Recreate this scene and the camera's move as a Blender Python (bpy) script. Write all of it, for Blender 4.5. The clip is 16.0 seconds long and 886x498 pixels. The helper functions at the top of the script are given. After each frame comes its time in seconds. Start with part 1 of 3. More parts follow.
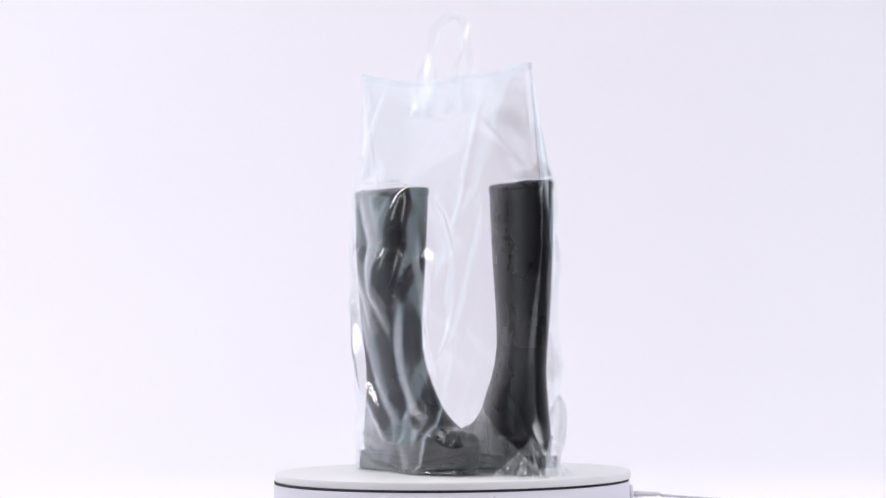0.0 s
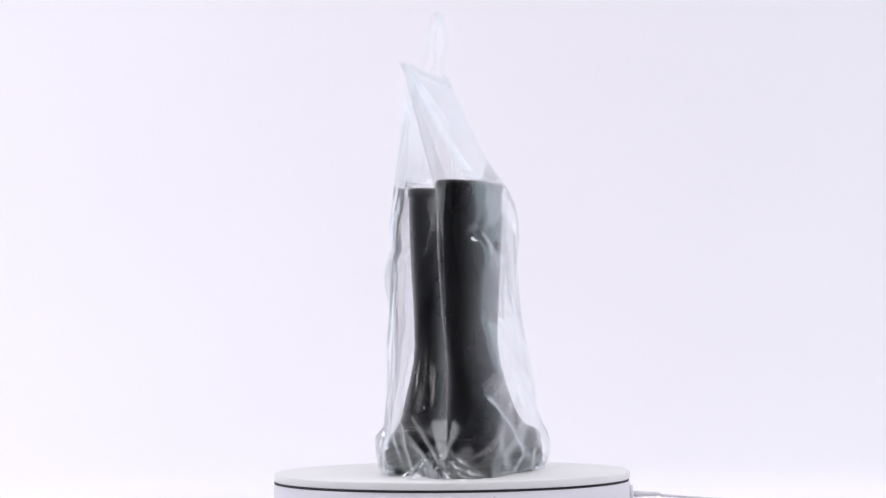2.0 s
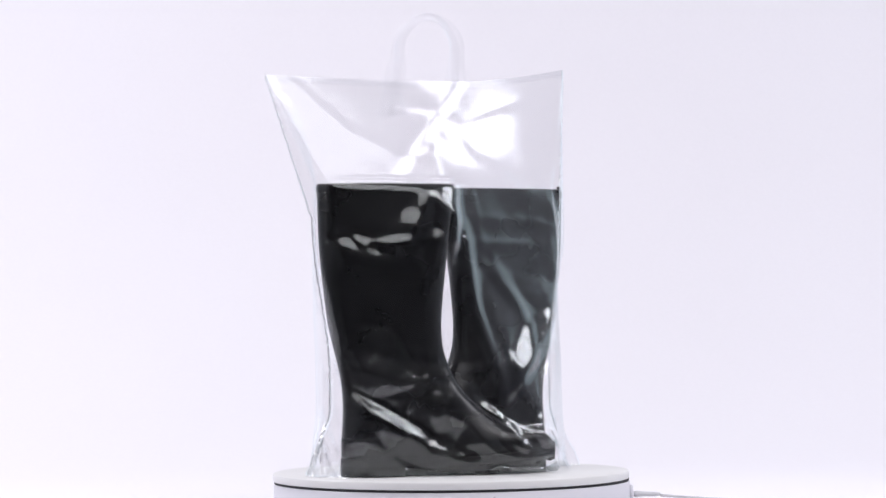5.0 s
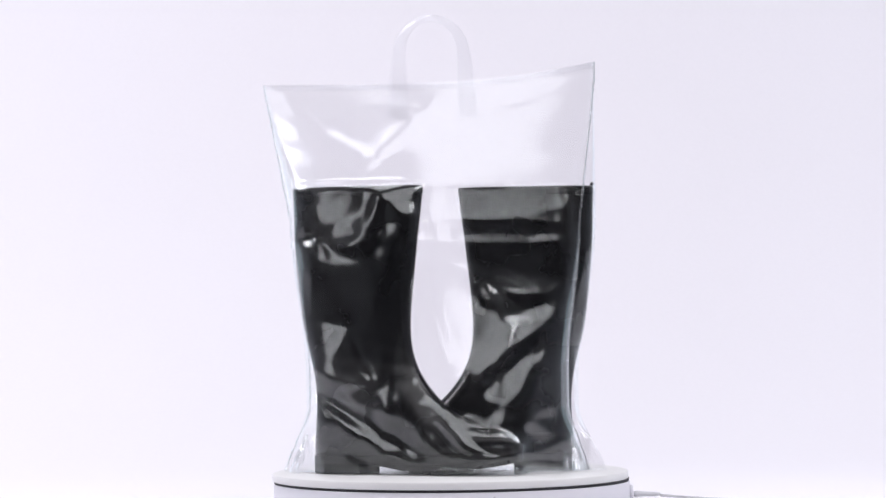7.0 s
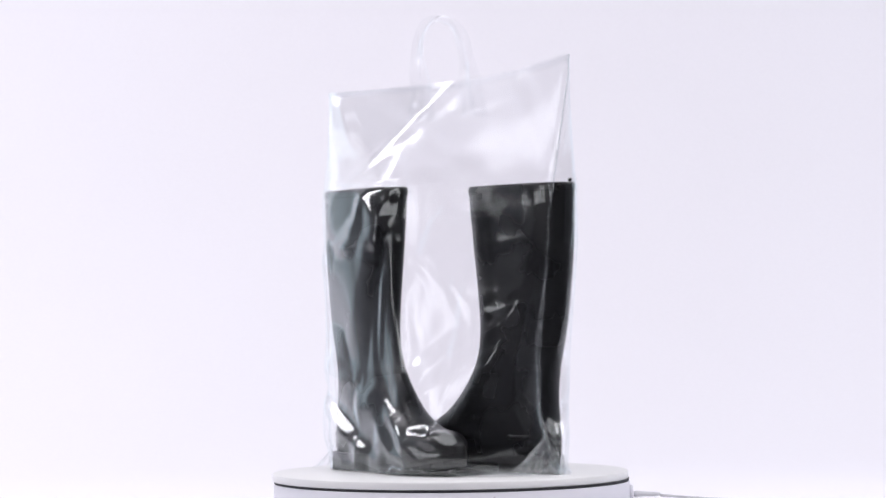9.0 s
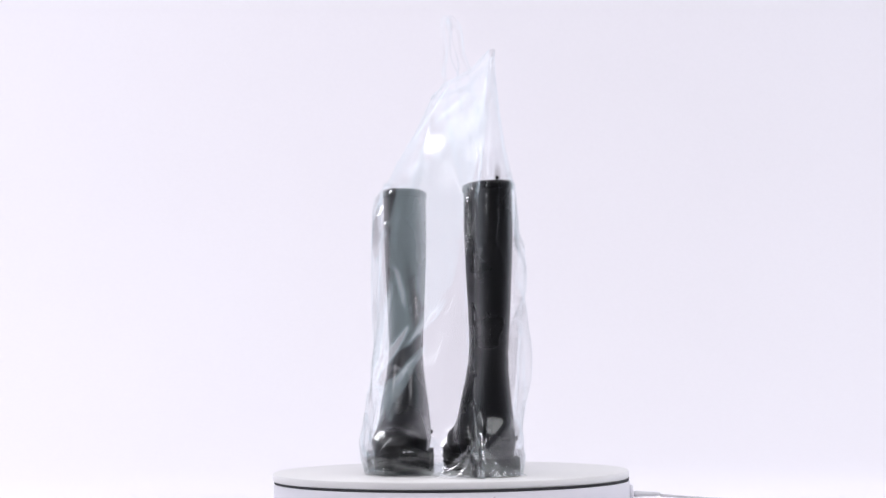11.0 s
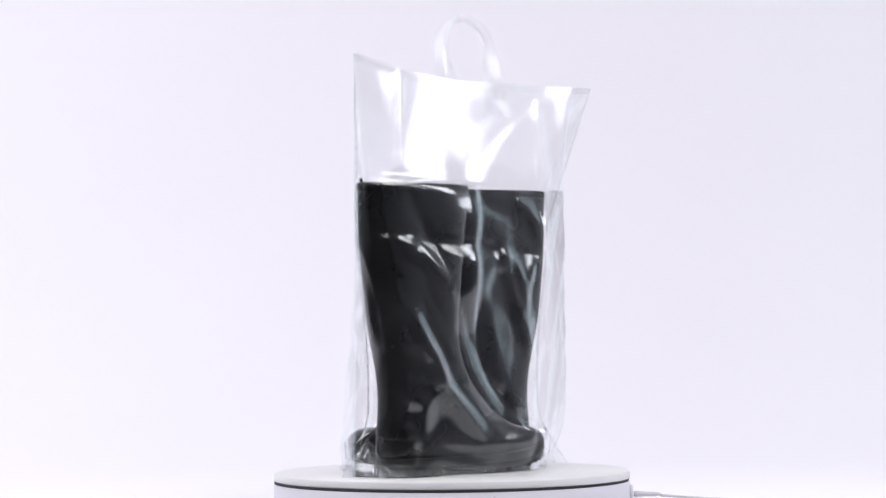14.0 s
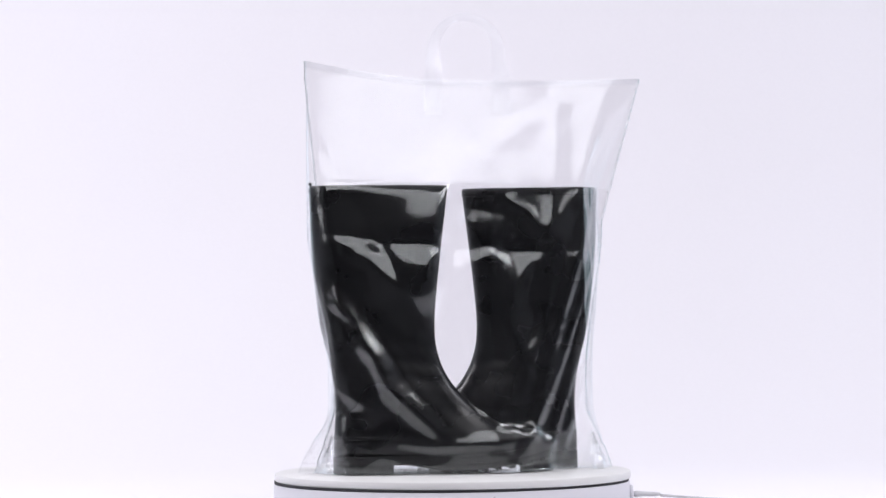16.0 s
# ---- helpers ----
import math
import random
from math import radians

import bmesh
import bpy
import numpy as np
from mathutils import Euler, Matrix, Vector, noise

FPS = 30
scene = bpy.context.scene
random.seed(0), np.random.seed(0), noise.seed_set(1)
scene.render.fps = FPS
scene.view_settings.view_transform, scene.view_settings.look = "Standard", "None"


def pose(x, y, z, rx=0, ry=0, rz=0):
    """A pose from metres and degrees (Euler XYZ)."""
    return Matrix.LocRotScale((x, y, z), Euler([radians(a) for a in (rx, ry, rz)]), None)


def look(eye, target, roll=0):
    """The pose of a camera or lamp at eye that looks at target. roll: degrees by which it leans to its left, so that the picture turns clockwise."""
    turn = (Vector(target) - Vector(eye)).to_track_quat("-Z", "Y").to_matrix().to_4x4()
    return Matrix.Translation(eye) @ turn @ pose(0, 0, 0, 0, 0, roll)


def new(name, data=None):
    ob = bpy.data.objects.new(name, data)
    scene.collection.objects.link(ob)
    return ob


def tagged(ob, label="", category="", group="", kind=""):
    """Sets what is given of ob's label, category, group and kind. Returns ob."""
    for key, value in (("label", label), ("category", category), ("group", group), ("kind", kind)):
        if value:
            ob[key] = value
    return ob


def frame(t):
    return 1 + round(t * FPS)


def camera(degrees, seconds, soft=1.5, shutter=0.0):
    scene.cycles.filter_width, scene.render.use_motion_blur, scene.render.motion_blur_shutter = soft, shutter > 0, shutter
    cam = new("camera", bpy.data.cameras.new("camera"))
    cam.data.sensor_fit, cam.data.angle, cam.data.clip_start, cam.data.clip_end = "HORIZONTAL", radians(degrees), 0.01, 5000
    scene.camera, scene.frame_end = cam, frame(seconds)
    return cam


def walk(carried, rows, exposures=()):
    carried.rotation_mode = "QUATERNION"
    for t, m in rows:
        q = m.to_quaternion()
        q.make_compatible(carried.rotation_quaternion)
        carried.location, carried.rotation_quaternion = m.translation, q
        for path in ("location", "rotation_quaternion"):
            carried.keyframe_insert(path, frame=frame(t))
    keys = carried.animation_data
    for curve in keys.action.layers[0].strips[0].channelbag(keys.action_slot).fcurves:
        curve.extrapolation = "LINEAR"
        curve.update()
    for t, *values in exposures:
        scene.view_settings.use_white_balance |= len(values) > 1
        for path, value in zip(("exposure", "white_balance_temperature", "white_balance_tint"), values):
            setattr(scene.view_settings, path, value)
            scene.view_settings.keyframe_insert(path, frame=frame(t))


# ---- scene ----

from mathutils.bvhtree import BVHTree
from mathutils.geometry import delaunay_2d_cdt

K = 0.00077            # one drawing unit is 0.77 mm
RATE = 18.17           # degrees per second of the turntable, clockwise from above


def spin(t):
    """Turn of the turntable at t seconds."""
    return pose(0, 0, 0, 0, 0, -RATE * (t - 8.0))


# ---- camera: stands still, long lens ----
cam = camera(18.95, 16.0, soft=1.5, shutter=0.3)
CAM = pose(-12.3 * K, -4700 * K, 277 * K, 90 + 1.41, 0.57, 0)
walk(cam, [(0, CAM), (16, CAM)])

# ---- light ----
FLOOR = -0.058
world = bpy.data.worlds.new("studio_air")
scene.world = world
world.use_nodes = True
world.node_tree.nodes["Background"].inputs[0].default_value = (0.80, 0.82, 1.0, 1)
world.node_tree.nodes["Background"].inputs[1].default_value = 0.05


def softbox(name, eye, target, w, h, power, colour):
    data = bpy.data.lights.new(name, "AREA")
    data.shape, data.size, data.size_y = "RECTANGLE", w, h
    data.energy, data.color = power, colour
    ob = new(name, data)
    ob.matrix_world = look(eye, target)
    return ob


softbox("softbox_front", (0.1, -1.65, 1.85), (0, 0, 0.3), 2.2, 1.6, 27, (1.0, 0.98, 1.02))
softbox("softbox_key", (1.3, -0.75, 1.75), (0, 0, 0.25), 0.85, 0.85, 15, (1.0, 0.98, 1.02))
softbox("softbox_top", (-0.5, 0.05, 1.9), (0, 0.1, 0.2), 0.95, 0.75, 8, (1.0, 0.98, 1.03))
softbox("softbox_west", (-2.0, -1.4, 1.1), (0, 0, 0.3), 0.6, 1.2, 5.5, (1.0, 0.98, 1.03))
# two unseen bluish lamp panels, added so that slanted film reflects bright sides
softbox("added_side_panel_west", (-2.7, 1.75, 0.8), (0, 0, 0.35), 1.8, 1.9, 5.8, (0.80, 0.99, 1.08))
softbox("added_side_panel_east", (2.7, 1.75, 0.8), (0, 0, 0.35), 1.8, 1.9, 5.8, (0.80, 0.99, 1.08))
# unseen pair, added to bring the paper sweep up to white
softbox("softbox_backdrop_west", (-2.3, 0.2, 2.0), (-0.5, 2.6, 0.7), 1.0, 1.4, 51.2, (1.0, 0.967, 1.03))
softbox("softbox_backdrop_east", (2.3, 0.2, 2.0), (0.6, 2.6, 0.7), 1.0, 1.4, 32.8, (0.97, 0.967, 1.045))
scene.view_settings.exposure = 0.0


# ---- materials ----
def material(name, base=(0.5, 0.5, 0.5), rough=0.5, metal=0.0, spread=0.06, grain=300.0, broad=9.0, bump=0.05, depth=0.001,
             rough_spread=0.08):
    """A surface whose tone varies at a broad and at a fine scale, with fine relief."""
    m = bpy.data.materials.new(name)
    m.use_nodes = True
    nt = m.node_tree
    b = nt.nodes["Principled BSDF"]
    co = nt.nodes.new("ShaderNodeTexCoord")
    n1, n2 = nt.nodes.new("ShaderNodeTexNoise"), nt.nodes.new("ShaderNodeTexNoise")
    n1.inputs["Scale"].default_value, n1.inputs["Detail"].default_value = broad, 5
    n2.inputs["Scale"].default_value, n2.inputs["Detail"].default_value = grain, 4
    add = nt.nodes.new("ShaderNodeMath")
    add.operation = "ADD"
    ramp = nt.nodes.new("ShaderNodeMapRange")
    ramp.inputs["From Min"].default_value, ramp.inputs["From Max"].default_value = 0.6, 1.4
    ramp.inputs["To Min"].default_value, ramp.inputs["To Max"].default_value = 1 - spread, 1 + spread
    mul = nt.nodes.new("ShaderNodeVectorMath")
    mul.operation = "SCALE"
    mul.inputs[0].default_value = base
    rr = nt.nodes.new("ShaderNodeMapRange")
    rr.inputs["From Min"].default_value, rr.inputs["From Max"].default_value = 0.3, 0.7
    rr.inputs["To Min"].default_value, rr.inputs["To Max"].default_value = max(0.02, rough - rough_spread), rough + rough_spread
    bp = nt.nodes.new("ShaderNodeBump")
    bp.inputs["Strength"].default_value, bp.inputs["Distance"].default_value = bump, depth
    ln = nt.links.new
    for n in (n1, n2):
        ln(co.outputs["Object"], n.inputs["Vector"])
    ln(n1.outputs["Fac"], add.inputs[0])
    ln(n2.outputs["Fac"], add.inputs[1])
    ln(add.outputs[0], ramp.inputs["Value"])
    ln(ramp.outputs[0], mul.inputs["Scale"])
    ln(mul.outputs[0], b.inputs["Base Color"])
    ln(n1.outputs["Fac"], rr.inputs["Value"])
    ln(rr.outputs[0], b.inputs["Roughness"])
    ln(n2.outputs["Fac"], bp.inputs["Height"])
    ln(bp.outputs[0], b.inputs["Normal"])
    b.inputs["Metallic"].default_value = metal
    return m


def film_material(name, haze, gloss, rough, tint=(0.97, 0.97, 0.985), crinkle=0.35):
    """Clear polythene film: mostly see-through, glossy by Fresnel, slightly milky, finely crinkled."""
    m = bpy.data.materials.new(name)
    m.use_nodes = True
    nt = m.node_tree
    nt.nodes.remove(nt.nodes["Principled BSDF"])
    out = nt.nodes["Material Output"]
    ln = nt.links.new
    co = nt.nodes.new("ShaderNodeTexCoord")
    n1, n2 = nt.nodes.new("ShaderNodeTexNoise"), nt.nodes.new("ShaderNodeTexNoise")
    n1.inputs["Scale"].default_value, n1.inputs["Detail"].default_value, n1.inputs["Distortion"].default_value = 14, 3, 1.2
    n2.inputs["Scale"].default_value, n2.inputs["Detail"].default_value = 90, 3
    mixh = nt.nodes.new("ShaderNodeMath")
    mixh.operation = "MULTIPLY_ADD"
    mixh.inputs[1].default_value = 0.05
    bp = nt.nodes.new("ShaderNodeBump")
    bp.inputs["Strength"].default_value, bp.inputs["Distance"].default_value = crinkle, 0.006
    fr = nt.nodes.new("ShaderNodeLayerWeight")
    fr.inputs["Blend"].default_value = 0.5
    steep = nt.nodes.new("ShaderNodeMath")
    steep.operation = "POWER"
    steep.inputs[1].default_value = 3.0
    amp = nt.nodes.new("ShaderNodeMath")
    amp.operation, amp.use_clamp = "MULTIPLY_ADD", True
    amp.inputs[1].default_value, amp.inputs[2].default_value = 0.97 - gloss, gloss
    tr, gl = nt.nodes.new("ShaderNodeBsdfTransparent"), nt.nodes.new("ShaderNodeBsdfGlossy")
    di, tl = nt.nodes.new("ShaderNodeBsdfDiffuse"), nt.nodes.new("ShaderNodeBsdfTranslucent")
    tr.inputs["Color"].default_value = (*tint, 1)
    gl.inputs["Roughness"].default_value = rough
    # bluish gloss colour: the cool tone of reflections is put into the film
    gl.inputs["Color"].default_value = (0.95, 0.99, 1.0, 1)
    di.inputs["Color"].default_value = tl.inputs["Color"].default_value = (0.86, 0.88, 0.9, 1)
    half, milky, mix = (nt.nodes.new("ShaderNodeMixShader") for _ in range(3))
    half.inputs[0].default_value = 0.5
    hz = nt.nodes.new("ShaderNodeMapRange")
    hz.inputs["From Min"].default_value, hz.inputs["From Max"].default_value = 0.3, 0.7
    hz.inputs["To Min"].default_value, hz.inputs["To Max"].default_value = haze * 0.6, haze * 1.4
    for n in (n1, n2):
        ln(co.outputs["Object"], n.inputs["Vector"])
    ln(n2.outputs["Fac"], mixh.inputs[0])
    ln(n1.outputs["Fac"], mixh.inputs[2])
    ln(mixh.outputs[0], bp.inputs["Height"])
    ln(bp.outputs[0], gl.inputs["Normal"])
    ln(bp.outputs[0], fr.inputs["Normal"])
    ln(fr.outputs["Facing"], steep.inputs[0])
    ln(steep.outputs[0], amp.inputs[0])
    ln(n1.outputs["Fac"], hz.inputs["Value"])
    ln(di.outputs[0], half.inputs[1])
    ln(tl.outputs[0], half.inputs[2])
    ln(hz.outputs[0], milky.inputs[0])
    ln(tr.outputs[0], milky.inputs[1])
    ln(half.outputs[0], milky.inputs[2])
    ln(amp.outputs[0], mix.inputs[0])
    ln(milky.outputs[0], mix.inputs[1])
    ln(gl.outputs[0], mix.inputs[2])
    ln(mix.outputs[0], out.inputs["Surface"])
    return m


M_PAPER = material("backdrop_paper", (0.84, 0.823, 0.868), 0.9, spread=0.012, grain=120, broad=1.5, bump=0.02)
# next three: tones of the unseen room, set by what the film should reflect
M_WALL = material("studio_paint", (0.045, 0.045, 0.05), 0.9, spread=0.06, grain=60, broad=2)
M_PALE = material("side_wall_paint", (0.30, 0.31, 0.33), 0.9, spread=0.03, grain=60, broad=2)
M_CEIL = material("ceiling_paint", (0.12, 0.12, 0.125), 0.9, spread=0.03, grain=60, broad=2)
M_DISC = material("white_lacquer", (0.74, 0.74, 0.74), 0.34, spread=0.02, grain=500, broad=14, bump=0.0, rough_spread=0.03)
M_BASE = material("white_plastic", (0.68, 0.67, 0.73), 0.42, spread=0.02, grain=700, broad=12, bump=0.0)
M_GAP_SHADE = material("gap_shade_black", (0.012, 0.012, 0.016), 0.7, spread=0.2)
M_MARK = material("grey_mark", (0.25, 0.2, 0.22), 0.5)
M_CABLE = material("white_cable_sheath", (0.60, 0.60, 0.63), 0.45, spread=0.04, grain=400, broad=30)
M_RUBBER = material("black_rubber", (0.007, 0.007, 0.0085), 0.30, spread=0.12, grain=90, broad=14, bump=0.012, depth=0.0006, rough_spread=0.10)
M_SOLE = material("black_sole_rubber", (0.012, 0.012, 0.013), 0.62, spread=0.3, grain=500, broad=25, bump=0.25, depth=0.0008)
for rubber in (M_RUBBER, M_SOLE):
    rubber.node_tree.nodes["Principled BSDF"].inputs["Specular IOR Level"].default_value = 0.38
M_LINING = material("dark_lining", (0.03, 0.03, 0.033), 0.95, spread=0.3, grain=900, broad=20, bump=0.3)
M_FILM = film_material("clear_film", 0.004, 0.08, 0.155, tint=(0.996, 0.996, 0.999), crinkle=0.02)
M_SEAM = film_material("welded_film", 0.05, 0.16, 0.10, tint=(1, 1, 1), crinkle=0.1)
M_PLEAT = film_material("pleated_film", 0.06, 0.08, 0.16, tint=(0.99, 0.99, 0.995), crinkle=0.02)
M_STRAP = film_material("handle_film", 0.04, 0.03, 0.25, tint=(0.99, 0.99, 0.995), crinkle=0.04)


# ---- mesh helpers ----
def mesh_of(name, verts, faces, mat, smooth=True):
    me = bpy.data.meshes.new(name)
    me.from_pydata([tuple(v) for v in verts], [], [tuple(f) for f in faces])
    me.materials.append(mat)
    me.polygons.foreach_set("use_smooth", [smooth] * len(me.polygons))
    me.update()
    return me


def part(name, bm, mat, parent=None, label="", smooth=True):
    me = bpy.data.meshes.new(name)
    bmesh.ops.recalc_face_normals(bm, faces=bm.faces)
    bm.to_mesh(me)
    bm.free()
    me.materials.append(mat)
    me.polygons.foreach_set("use_smooth", [smooth] * len(me.polygons))
    ob = new(name, me)
    ob.parent = parent
    return tagged(ob, label)


def lathe(profile, n=160):
    """A turned body from (radius, height) pairs."""
    bm = bmesh.new()
    rings = []
    for r, z in profile:
        if r < 1e-6:
            rings.append([bm.verts.new((0, 0, z))])
        else:
            rings.append([bm.verts.new((r * math.cos(2 * math.pi * i / n), r * math.sin(2 * math.pi * i / n), z)) for i in range(n)])
    for a, b in zip(rings, rings[1:]):
        for i in range(n):
            j = (i + 1) % n
            f = [a[i % len(a)], a[j % len(a)], b[j % len(b)], b[i % len(b)]]
            f = list(dict.fromkeys(f))
            if len(f) > 2:
                bm.faces.new(f)
    return bm


def loft(bm, rings, cap_start=False, cap_end=False):
    vs = [[bm.verts.new(p) for p in ring] for ring in rings]
    n = len(vs[0])
    for a, b in zip(vs, vs[1:]):
        for i in range(n):
            j = (i + 1) % n
            bm.faces.new((a[i], a[j], b[j], b[i]))
    if cap_start:
        bm.faces.new(list(reversed(vs[0])))
    if cap_end:
        bm.faces.new(vs[-1])
    return bm


# ---- setting: seamless sweep, and an unseen dark room added round it ----
def sweep():
    prof = [(-0.40, FLOOR - 0.012), (-0.39, FLOOR - 0.003), (-0.37, FLOOR), (0.9, FLOOR)]
    r, y0 = 1.7, 1.0
    for i in range(0, 25):
        a = math.radians(90 * i / 24)
        prof.append((y0 + r * math.sin(a), FLOOR + r * (1 - math.cos(a))))
    prof.append((y0 + r, 3.4))
    verts, faces = [], []
    for y, z in prof:
        verts += [(-3.15, y, z), (3.15, y, z)]
    for i in range(len(prof) - 1):
        faces.append((2 * i, 2 * i + 1, 2 * i + 3, 2 * i + 2))
    ob = new("backdrop", mesh_of("backdrop", verts, faces, M_PAPER))
    tagged(ob, "seamless white paper sweep, softly lit", "backdrop", kind="structure")


def slab(name, lo, hi, mat, label, category):
    bm = bmesh.new()
    bmesh.ops.create_cube(bm, size=1)
    for v in bm.verts:
        v.co = [(l + h) / 2 + c * (h - l) for c, l, h in zip(v.co, lo, hi)]
    return tagged(part(name, bm, mat, smooth=False), label, category, kind="structure")


sweep()
# none of these is in view; they close the room and shape reflections
slab("wall_south", (-3.4, -4.8, -0.2), (3.4, -4.65, 3.5), M_WALL, "unseen plain dark wall added behind the camera", "wall")
slab("wall_west", (-3.4, -4.65, -0.2), (-3.22, 2.9, 3.5), M_PALE, "unseen plain grey wall added at the side", "wall")
slab("wall_east", (3.22, -4.65, -0.2), (3.4, 2.9, 3.5), M_PALE, "unseen plain grey wall added at the side", "wall")
slab("wall_north", (-3.4, 2.9, -0.2), (3.4, 3.05, 3.5), M_WALL, "unseen plain dark wall added behind the paper sweep", "wall")
slab("ceiling", (-3.4, -4.8, 3.5), (3.4, 3.05, 3.6), M_CEIL, "unseen plain dark grey ceiling added overhead", "ceiling")
slab("floor", (-3.4, -4.8, -0.35), (3.4, 3.05, -0.2), M_WALL, "unseen plain dark floor added under the paper sweep", "floor")


# ---- turntable ----
def turntable():
    top = new("turntable")
    tagged(top, "round white motorised turntable, gap under its disc filled with a black shade ring", "turntable")
    top.location = (0, 0, FLOOR)
    lift = -FLOOR
    R = 313.8 * K
    h = 13.2 * K
    part("base", lathe([(0, 0.0005), (R - 0.004, 0.0005), (R - 0.001, 0.003), (R, 0.006), (R, lift - h - 0.0046), (R - 0.0012, lift - h - 0.0034),
                        (R - 0.012, lift - h - 0.0034), (0, lift - h - 0.0034)]), M_BASE, top, "white plastic drum base")
    # a solid black ring fills the gap; its colour stands for the shade inside
    part("gap_shade_ring", lathe([(R - 0.0125, lift - h - 0.0034), (R - 0.0007, lift - h - 0.0034), (R - 0.0007, lift - h + 0.0002),
                            (R - 0.0125, lift - h + 0.0002)]), M_GAP_SHADE, top, "solid black ring drawn as the shade in the gap")
    disc = part("disc", lathe([(0, -h), (R - 0.0006, -h), (R, -h + 0.0008), (R, -0.0016), (R - 0.0005, -0.0006), (R - 0.0018, 0), (0, 0)]),
                M_DISC, top, "thin white lacquered disc")
    disc.location = (0, 0, lift)
    bm = bmesh.new()
    bmesh.ops.create_icosphere(bm, subdivisions=2, radius=0.0013)
    mark = part("indicator", bm, M_MARK, top, "tiny dark indicator dot")
    mark.location = (0.0535, -math.sqrt(R * R - 0.0535 ** 2) + 0.001, lift - h - 0.0098)
    # socket collar where the lead leaves the drum
    bm = bmesh.new()
    bmesh.ops.create_cube(bm, size=1)
    for v in bm.verts:
        v.co = (v.co.x * 0.006, v.co.y * 0.016, v.co.z * 0.026)
    bmesh.ops.bevel(bm, geom=list(bm.edges), offset=0.0015, segments=2, affect="EDGES")
    sock = part("socket", bm, M_BASE, top, "white lead socket")
    sock.location = (R + 0.002, 0, 0.024)
    return top, disc


def tube(name, pts, radius, mat, parent=None, label="", n=10):
    bm = bmesh.new()
    rings = []
    P = [Vector(p) for p in pts]
    for i, p in enumerate(P):
        d = (P[min(i + 1, len(P) - 1)] - P[max(i - 1, 0)]).normalized()
        a = d.cross(Vector((0, 0, 1))).normalized()
        b = a.cross(d)
        r = radius[i] if isinstance(radius, (list, tuple)) else radius
        rings.append([p + r * (math.cos(2 * math.pi * k / n) * a + math.sin(2 * math.pi * k / n) * b) for k in range(n)])
    loft(bm, rings, True, True)
    return part(name, bm, mat, parent, label)


def power_lead():
    x0 = 313.8 * K + 0.006
    lead = new("power_lead")
    tagged(lead, "thin white power lead running from the turntable drum", "cable")
    lead.location = (x0, 0, FLOOR)
    tube("plug", [(0, 0, 0.0245), (0.004, 0, 0.0245), (0.012, 0, 0.0243), (0.03, 0.001, 0.0238), (0.036, 0.001, 0.0236)],
         [0.0042, 0.0044, 0.0036, 0.0032, 0.0022], M_CABLE, lead, "white moulded plug")
    pts = []
    for i in range(40):
        u = i / 39
        x = 0.036 + 1.3 * u
        z = 0.0025 + 0.0228 * max(0.0, 1 - x / 0.34) ** 1.25
        pts.append((x, 0.001 + 0.10 * math.sin(3.0 * u) * u, z))
    tube("cord", pts, 0.0019, M_CABLE, lead)


TURNTABLE, DISC = turntable()
power_lead()


# ---- boots ----
# front or upper edge, back or lower edge, half width of the sections from the rim to the toe
SHAFT_SECTIONS = [
    ((121, 505), (-121, 505), 36), ((120, 488), (-121, 488), 36), ((117, 460), (-120, 460), 36.5), ((112, 420), (-119, 420), 36.5),
    ((107, 375), (-116, 370), 35.5), ((102, 330), (-111, 322), 33.5), ((98, 285), (-105, 272), 31.5), ((97, 250), (-97, 232), 30),
    ((100, 220), (-88, 196), 29.5), ((108, 192), (-81, 160), 32)]
FOOT_SECTIONS = [
    ((121, 166), (-78, 118), 37), ((138, 143), (-80, 72), 42), ((156, 124), (-77, 26), 45), ((174, 108), (-28, 14), 46),
    ((196, 94), (48, 14), 46), ((216, 84), (120, 14), 48), ((238, 79), (184, 16), 47), ((260, 77), (232, 22), 42),
    ((279, 70), (266, 29), 33), ((292, 60), (286, 37), 20), ((297, 52), (295, 45), 9)]
SECTIONS = SHAFT_SECTIONS + FOOT_SECTIONS


def smooth_sections(secs, steps=4):
    """Catmull-Rom between the sections."""
    arr = np.array([[*f, *b, w] for f, b, w in secs], float)
    out = []
    for i in range(len(arr) - 1):
        p0, p1, p2, p3 = arr[max(i - 1, 0)], arr[i], arr[i + 1], arr[min(i + 2, len(arr) - 1)]
        for s in range(steps):
            t = s / steps
            out.append(0.5 * (2 * p1 + (p2 - p0) * t + (2 * p0 - 5 * p1 + 4 * p2 - p3) * t * t + (3 * p1 - p0 - 3 * p2 + p3) * t ** 3))
    out.append(arr[-1])
    return out


def section_ring(row, n=40, inset=0.0, e=2.5):
    fu, fz, bu, bz, w = row
    cu, cz, hu, hz = (fu + bu) / 2, (fz + bz) / 2, (fu - bu) / 2, (fz - bz) / 2
    long_ = math.hypot(hu, hz)
    k = max(0.05, (long_ - inset) / long_)
    ring = []
    for i in range(n):
        a = 2 * math.pi * i / n
        c, s = math.cos(a), math.sin(a)
        p = math.copysign(abs(c) ** (2 / e), c) * k
        q = math.copysign(abs(s) ** (2 / e), s) * max(0.5, w - inset)
        ring.append(Vector(((cu + hu * p) * K, q * K, (cz + hz * p) * 0.99 * K)))
    return ring


